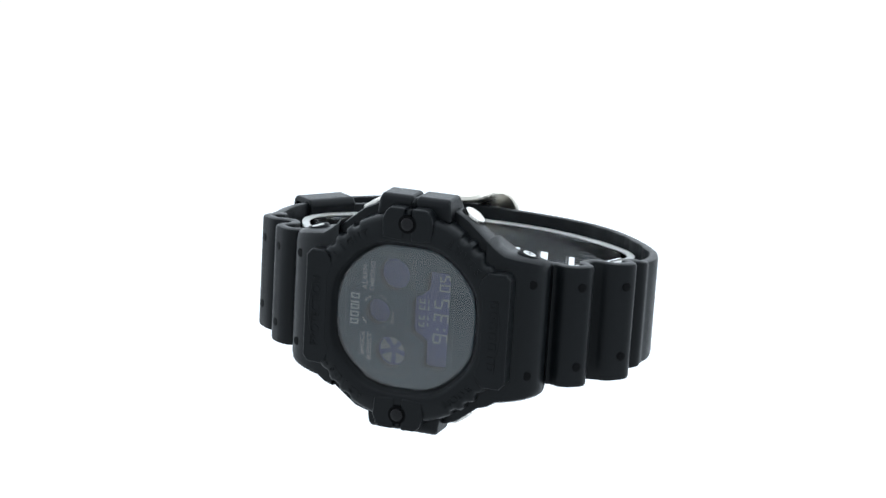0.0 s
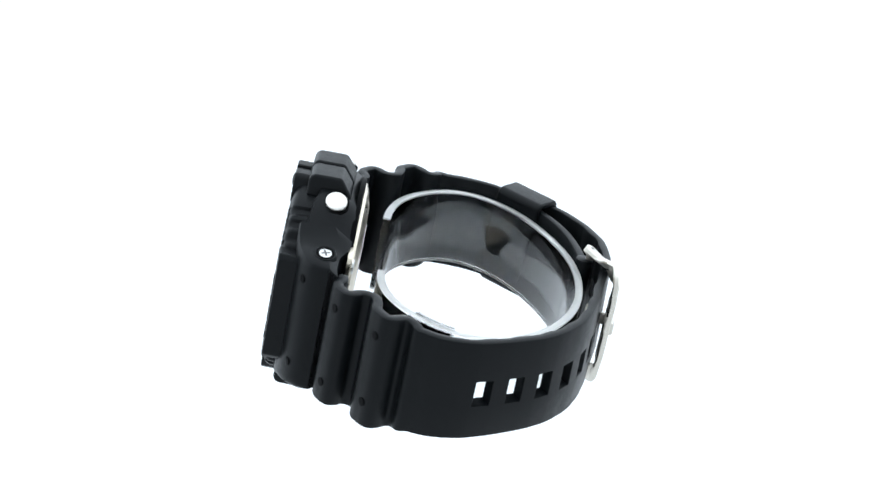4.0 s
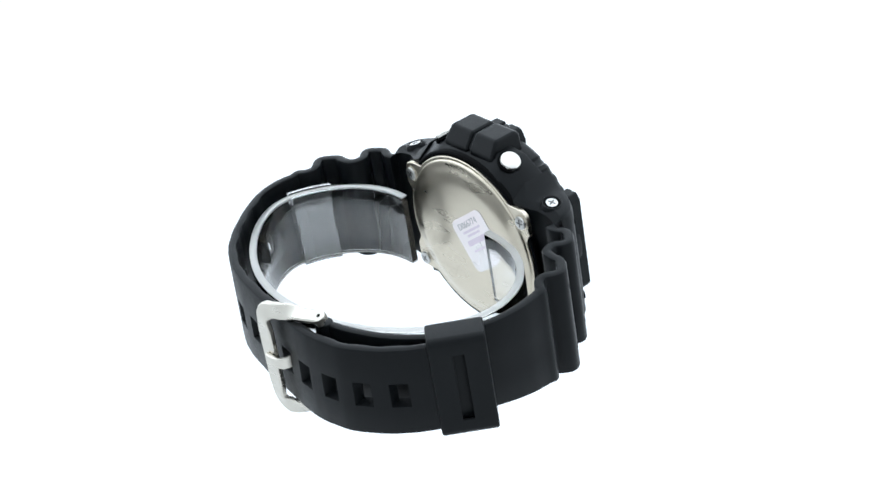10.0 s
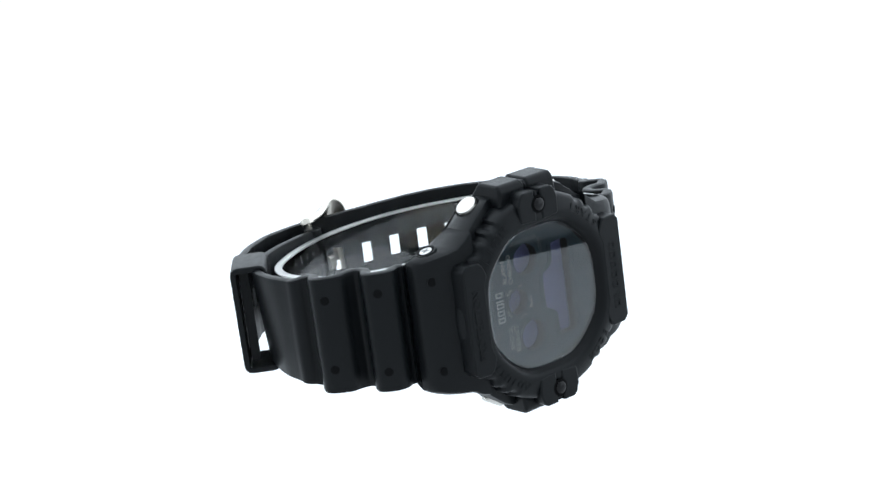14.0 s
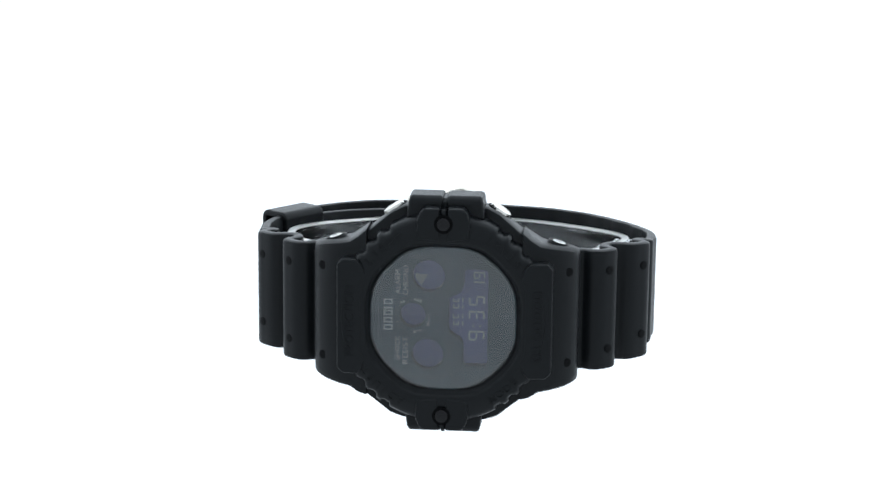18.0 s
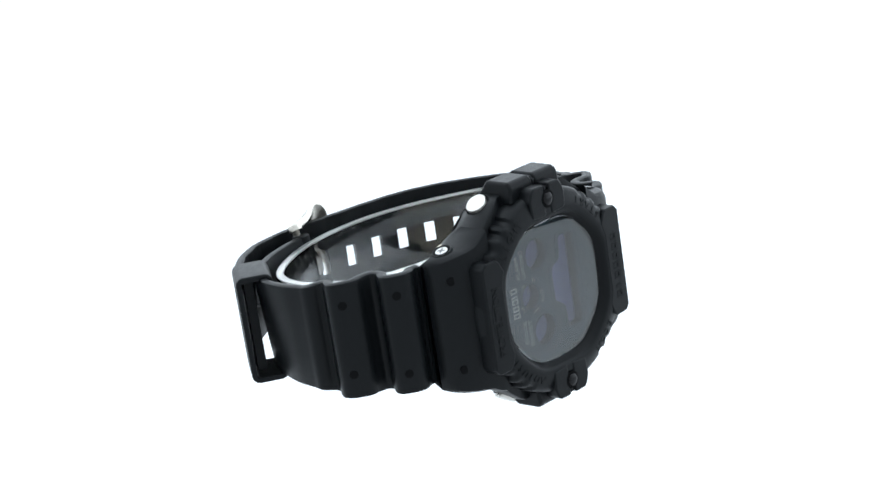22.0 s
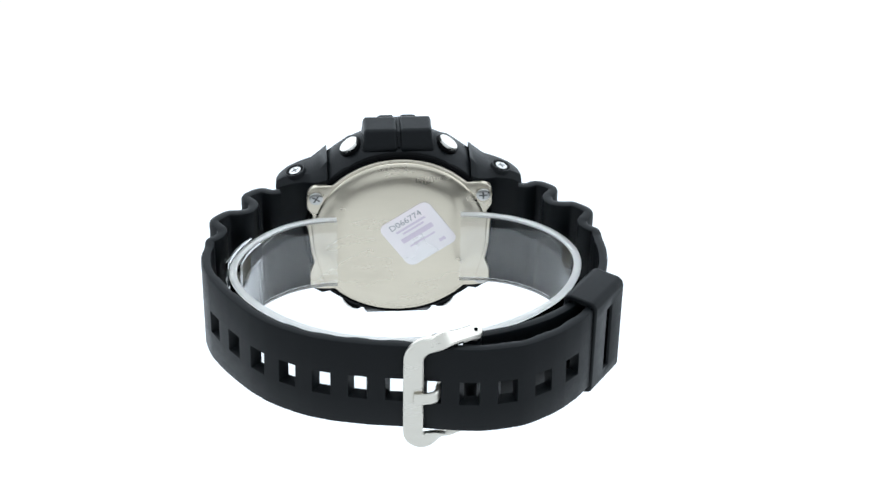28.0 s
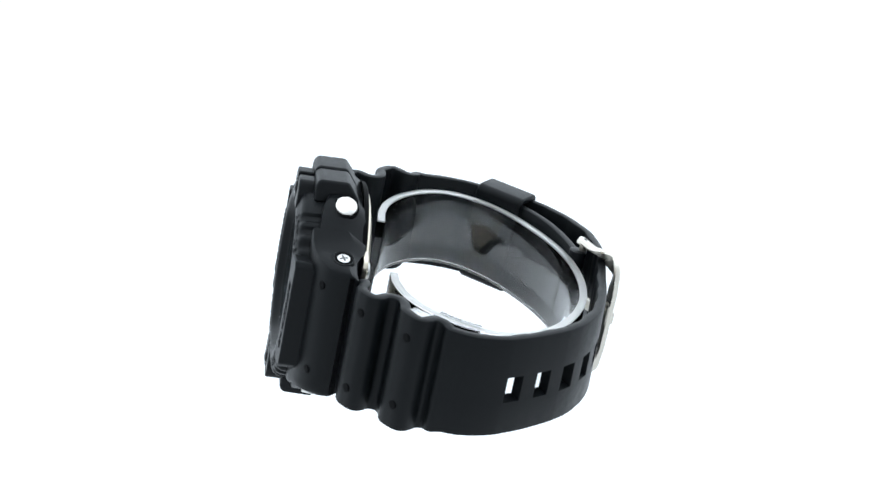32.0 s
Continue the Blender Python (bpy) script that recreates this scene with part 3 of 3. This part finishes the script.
def ribs(line, sgn):
    """The offsets of the outer and the inner face from the line."""
    c0, c1 = line.near(sgn * 37.6, 26.9), line.near(sgn * 39.2, 31.2)
    def off(s):
        return 1.0 * (1 - ease(c0, c1, s))
    def back(s):
        return off(s) - 2.0 + 0.25 * ease(c1, c1 + 6, s)
    return off, back, line.near(sgn * 37.9, 27.6)


def strap_half(line, c1):
    def half(s):
        return float(np.interp(s, [0, c1 - 15, c1 - 5, c1 - 3, c1 + 1, c1 + 26, line.length], [11.6, 11.5, 11.15, 10.8, 10.1, 9.45, 9.15]))
    def mid(s):
        return float(np.interp(s, [0, c1 - 4, c1, c1 + 20, line.length], [-0.05, -0.05, 0.1, 0.35, 0.45]))
    return half, mid


def straps():
    off, back, c1 = ribs(FREE, 1)
    half, mid = strap_half(FREE, c1)
    first = FREE.near(36.31, 40.58)
    holes = [first + 6.84 * k for k in range(12)]
    tip = FREE.near(-37.74, 44.27)
    s0 = 0.0
    st = stations_for(s0, tip, 1.1, holes, (s0, c1 + 3, 0.2))
    swell_s = [FREE.near(x, y) for x, y in ((39.3, 32.0), (37.7, 38.0), (33.3, 45.0), (27.4, 52.2), (19.2, 57.6), (10.4, 60.0), (2.0, 60.9), (-12.0, 62.1), (-20.0, 60.9), (-32.4, 53.2))]
    swell = (-0.1, 0.4, 0.7, 0.6, 0.4, 0.55, 1.0, 1.8, 1.9, 0.8)
    def bulged(s):
        return off(s) + float(np.interp(s, swell_s, swell))
    def stepped(s):
        """The inner face is thicker round each hole."""
        pad = max(1 - ease(1.9, 2.2, abs(s - c)) for c in holes)
        return back(s) - 0.2 * pad + bulged(s) - off(s)
    a = part("holed_strap", band(FREE, 1, st, bulged, stepped, half, mid, holes, lean=lambda s: float(np.interp(s, [c1, c1 + 9, c1 + 24, c1 + 38, c1 + 50, c1 + 60, c1 + 72, c1 + 80, c1 + 92, FREE.length], [0, 0, -0.02, -0.03, -0.04, -0.04, -0.06, -0.05, -0.02, 0]))), RUBBER, watch, "black resin strap end with a row of square holes", sharp=38)
    off, back, c1 = ribs(HELD, -1)
    wide, mid = strap_half(HELD, c1)
    def half(s):
        return wide(s) - 0.7 * ease(c1 + 14, c1 + 24, s)
    s0 = 0.0
    st = stations_for(s0, HELD.length, 1.1, (), (s0, c1 + 3, 0.2))
    b = part("buckle_strap", band(HELD, -1, st, off, back, half, mid, lean=lambda s: float(np.interp(s, [c1, c1 + 12, HELD.length], [0, 0.08, 0.03]))), RUBBER, watch, "black resin strap end that carries the buckle", sharp=38)
    for sx, parent in ((1, a), (-1, b)):
        for x, y, z in ((22.9, 4.62, 8.65), (30.4, 11.45, 7.6), (36.7, 19.3, 6.75)):
            for sz in (1, -1):
                line = FREE if sx > 0 else HELD
                s = line.near(sx * x, y)
                w = line.way(s)
                n = Vector((w.y, -w.x)) * sx
                if x < 25:
                    n, q = Vector((sx * 0.45, -0.89)), Vector((sx * 22.9, 4.5))
                else:
                    q = line.at(s) + n * 1.0
                # a low disc; the dimple's shade lies in its dark colour
                bm = loft([[(r * math.cos(2 * math.pi * k / 20), r * math.sin(2 * math.pi * k / 20), h) for k in range(20)]
                           for r, h in ((0.85, -0.3), (0.85, 0.0), (0.78, 0.04), (0.3, 0.05))])
                part("rivet_dimple", move(bm, aim((q.x, q.y, sz * z + (0.2 if x > 33 else 0.05)), (n.x, n.y, 0))), SHADED_PLUG, parent if x > 25 else watch)


def keeper():
    """A closed loop of resin with a long slot in its outer wall."""
    c = Vector((-37.85, 48.15, 0.1))
    tang = Vector((-0.60, -0.80, 0)).normalized()
    nrm = Vector((-0.80, 0.60, 0))
    m = facing(c, tang, (0, 0, 1))   # x along the strap, y up, z outward
    if (m.to_3x3() @ Vector((0, 0, 1))).dot(nrm) < 0:
        m = facing(c, -tang, (0, 0, 1))
    w, h, d, t = 5.4, 10.7, 7.2, 1.1
    bm = bmesh.new()

    def section(hh, z1, z0, r, slot):
        """Round the loop: (y, z) from the outer wall over the top, inside and bottom."""
        out = [(-slot, z1), (0.0, z1), (slot, z1)]
        for cy, cz, a0 in ((hh - r, z1 - r, 90), (hh - r, z0 + r, 0), (-hh + r, z0 + r, -90), (-hh + r, z1 - r, -180)):
            out += [(cy + r * math.cos(radians(a0 - a)), cz + r * math.sin(radians(a0 - a))) for a in (0, 30, 60, 90)]
        return out
    rows = []
    for x, e in ((-w, 0.35), (-w + 0.12, 0.12), (-w + 0.4, 0.0), (-1.1, 0.0), (1.1, 0.0), (w - 0.4, 0.0), (w - 0.12, 0.12), (w, 0.35)):
        o = section(h - e, -e, -d + e, 1.5, 7.2)
        i = section(h - t, -t, -d + 0.9, 0.6, 7.2)
        rows.append(([bm.verts.new((x, y, z)) for y, z in o], [bm.verts.new((x, y, z)) for y, z in i]))
    n = len(rows[0][0])
    for k in range(len(rows) - 1):
        (o0, i0), (o1, i1) = rows[k], rows[k + 1]
        for j in range(n):
            m2 = (j + 1) % n
            if k == 3 and j in (0, 1):
                continue
            bm.faces.new((o0[j], o0[m2], o1[m2], o1[j]))
            bm.faces.new((i0[j], i1[j], i1[m2], i0[m2]))
        if k == 3:
            for a, b in ((0, 1), (1, 2)):
                bm.faces.new((o0[a], o0[b], i0[b], i0[a]))
                bm.faces.new((o1[b], o1[a], i1[a], i1[b]))
            bm.faces.new((o0[0], i0[0], i1[0], o1[0]))
            bm.faces.new((o0[2], o1[2], i1[2], i0[2]))
    for o, i in (rows[0], rows[-1]):
        for j in range(n):
            bm.faces.new((o[j], o[(j + 1) % n], i[(j + 1) % n], i[j]))
    part("strap_keeper", move(bm, m), RUBBER, watch, "wide black resin strap loop with a long slot", sharp=75, even=True)


def ribbon(points, normals, widths, t):
    """A flat bar with eased edges swept along points; normals give its face."""
    rings = []
    n = len(points)
    for i, p in enumerate(points):
        w = widths[i]
        a, b = points[max(0, i - 1)], points[min(n - 1, i + 1)]
        way = (b - a).normalized()
        nn = (normals[i] - way * way.dot(normals[i])).normalized()
        side = way.cross(nn)
        e = 0.28
        ring = []
        for u, v in ((-w / 2, -t / 2 + e), (-w / 2, t / 2 - e), (-w / 2 + e, t / 2), (w / 2 - e, t / 2), (w / 2, t / 2 - e), (w / 2, -t / 2 + e), (w / 2 - e, -t / 2), (-w / 2 + e, -t / 2)):
            ring.append(p + side * u + nn * v)
        rings.append(ring)
    return loft(rings)


def buckle():
    zc, hz = 0.0, 11.0
    half = []   # (point, face, width) from the ear round the corner to the middle of the bar
    def twist(x):
        t = ease(-8.0, -1.6, x)
        return Vector((0.3 * t, 0.4 + 0.6 * t, 0.92 * (1 - t))).normalized()
    for k in range(13):
        x = -11.3 + 8.9 * k / 12
        y = 58.9 + 4.25 * k / 12
        half.append((Vector((x, y, hz - 0.35 * (1 - ease(-9, -5, x)))), twist(x), 2.75 + 0.55 * ease(-9, -3, x)))
    for k in range(1, 9):
        a = radians(90 - 90 * k / 8)
        half.append((Vector((-2.35 + 2.6 * math.cos(a), 63.15 + 0.85 * math.cos(a), hz - 2.6 + 2.6 * math.sin(a))), Vector((0.15, 1, 0)).normalized(), 3.6))
    half += [(Vector((0.25, 64.0, z)), Vector((0, 1, 0)), 3.7) for z in (6, 3, 0)]
    rows = half + [(Vector((p.x, p.y, -p.z)), Vector((n.x, n.y, -n.z)), w) for p, n, w in half[-2::-1]]
    b = part("buckle", ribbon([r[0] for r in rows], [r[1] for r in rows], [r[2] for r in rows], 1.25), BUCKLE, watch, "satin steel pin buckle frame", sharp=40)
    for sz in (1, -1):
        face = Vector((0, 0.4, sz * 0.92)).normalized()
        part("buckle_ear", move(disc(1.38, 1.25, 0.2), aim(Vector((-11.3, 58.9, sz * (hz - 0.35))) - face * 0.625, face)), BUCKLE, b)
        # black dot for the shade in the ear's pin hole
        part("pin_hole_dot", move(disc(0.42, 0.1), aim(Vector((-11.4, 58.9, sz * (hz - 0.35))) + face * 0.57, face)), RECESS_BLACK, b)
    part("pin_loop", move(disc(1.75, 18.0, 0.2), aim((-10.9, 58.0, -9.0), (0, 0, 1))), RUBBER, b, "black resin loop round the buckle pin")
    part("buckle_pin", move(disc(0.75, 2 * hz), aim((-11.2, 58.9, zc - hz), (0, 0, 1))), BUCKLE, b)
    pr = [Vector(p) for p in ((-7.0, 60.4, zc), (-5.6, 60.8, zc), (-4.7, 61.6, zc), (-4.4, 62.6, zc), (-4.25, 63.6, zc), (-3.8, 64.35, zc), (-2.9, 64.8, zc), (-1.2, 65.0, zc), (0.2, 64.95, zc))]
    part("buckle_prong", ribbon(pr, [Vector((0, 1, 0))] * 2 + [Vector((-0.7, 0.7, 0))] + [Vector((-1, 0.1, 0))] * 2 + [Vector((-0.7, 0.7, 0))] + [Vector((0, 1, 0))] * 3, [2.5] * 9, 0.95), BUCKLE, b, "short steel prong through a strap hole", sharp=40)


def build_watch():
    case_body()
    bz = bezel_ring()
    left, right = guard_plate(-1), guard_plate(1)
    text_on("PROTECTION", 1.7, (-17.3, -0.74, -0.6), UP, LEFTW, LETTER, left, 13.2, 0.1, 0.0)
    for k in range(7):
        z = -7.2 + k * 1.95
        w = 0.8 if k == 1 else 1.45
        o = [(16.5, z), (18.1, z), (18.1, z + w), (16.5, z + w)]
        i = [(16.85, z + 0.35), (17.75, z + 0.35), (17.75, z + w - 0.35), (16.85, z + w - 0.35)]
        part("maker_mark", mask([o] + ([i] if w > 1 else []), -0.82, -0.4), LETTER, right)
    for sx in (1, -1):
        for sz in (1, -1):
            guard_block(sx, sz)
            side_details(sx, sz)
    for sz in (1, -1):
        screw_block(sz)
    arc_words("LIGHT", 130, 17.4, 1.5, True, bz)
    arc_words("START", 50, 17.4, 1.5, False, bz)
    arc_words("ADJUST", 229, 17.4, 1.5, True, bz)
    arc_words("MODE", 311, 17.4, 1.5, False, bz)
    display(crystal_and_dial())
    case_back()
    straps()
    keeper()
    buckle()


# ---------------------------------------------------------------- clear cuff inside the strap
def cuff():
    c = new("display_cuff")
    c.empty_display_size = 0.01
    tagged(c, "clear bent plastic display cuff inside the watch strap", "watch stand")
    line = Line([(12.9, 17.9), (17.5, 18.2), (23.0, 20.0), (28.0, 23.6), (32.0, 28.8), (33.9, 34.6), (33.0, 39.8), (29.4, 45.4), (23.0, 51.0), (15.0, 55.2),
                 (6.0, 57.4), (-4.0, 57.5), (-13.5, 55.5), (-21.9, 51.5), (-28.9, 46.0), (-32.8, 39.9), (-34.0, 33.6), (-32.2, 27.6), (-28.0, 22.6), (-22.6, 19.2),
                 (-17.0, 17.6), (-12.0, 17.1)])
    def rise(s):
        return 0.9 - 1.2 * ease(30, 56, line.at(s).y)
    n = int(line.length / 1.2)
    st = [(line.length * k / n, line.length * k / n, False) for k in range(n + 1)]
    part("cuff_band", band(line, 1, st, lambda s: 0.0, lambda s: -1.45, lambda s: 7.6, rise, edge=0.2), PLASTIC, c, sharp=25)
    for z in (7.78, -7.78):
        part("cuff_edge", band(line, 1, st, lambda s: 0.02, lambda s: -1.47, lambda s: 0.16, lambda s: z + rise(s), zo=(0.05, 0.05), zi=(0.05, 0.05), edge=0.06), FROST, c, "milky sawn edge of the cuff", sharp=25)
    a, b = line.near(29.5, 25.0), line.near(33.8, 33.0)
    st = [(a + (b - a) * k / 8, a + (b - a) * k / 8, False) for k in range(9)]
    for u, v in ((1.0, 0.06), (-1.5, -2.3)):
        part("cuff_joint", band(line, 1, st, lambda s: u, lambda s: v, lambda s: 8.1, lambda s: 0.9, edge=0.2), PLASTIC, c, "clear overlapping joint of the cuff", sharp=25)
    return c


table()
tent()
build_watch()
stand = cuff()


def motions():
    rows = [(t, pose(0, 0, 0, 0, 0, a) @ REST) for t, a in TURNS]
    walk(watch, rows)
    walk(stand, rows)
    up, down = pose(0, 0, 0), pose(0, 0.0004, 0)
    for ob, spells in LIVE:
        keys, t0 = [], 0.0
        for a, b in spells:
            if a > 0:
                keys += [(t0, down), (a, down), (a + 0.1, up)]
            else:
                keys += [(0.0, up)]
            keys += [(b, up), (b + 0.1, down)]
            t0 = b + 0.2
        keys.append((32.0, down))
        walk(ob, keys)


motions()
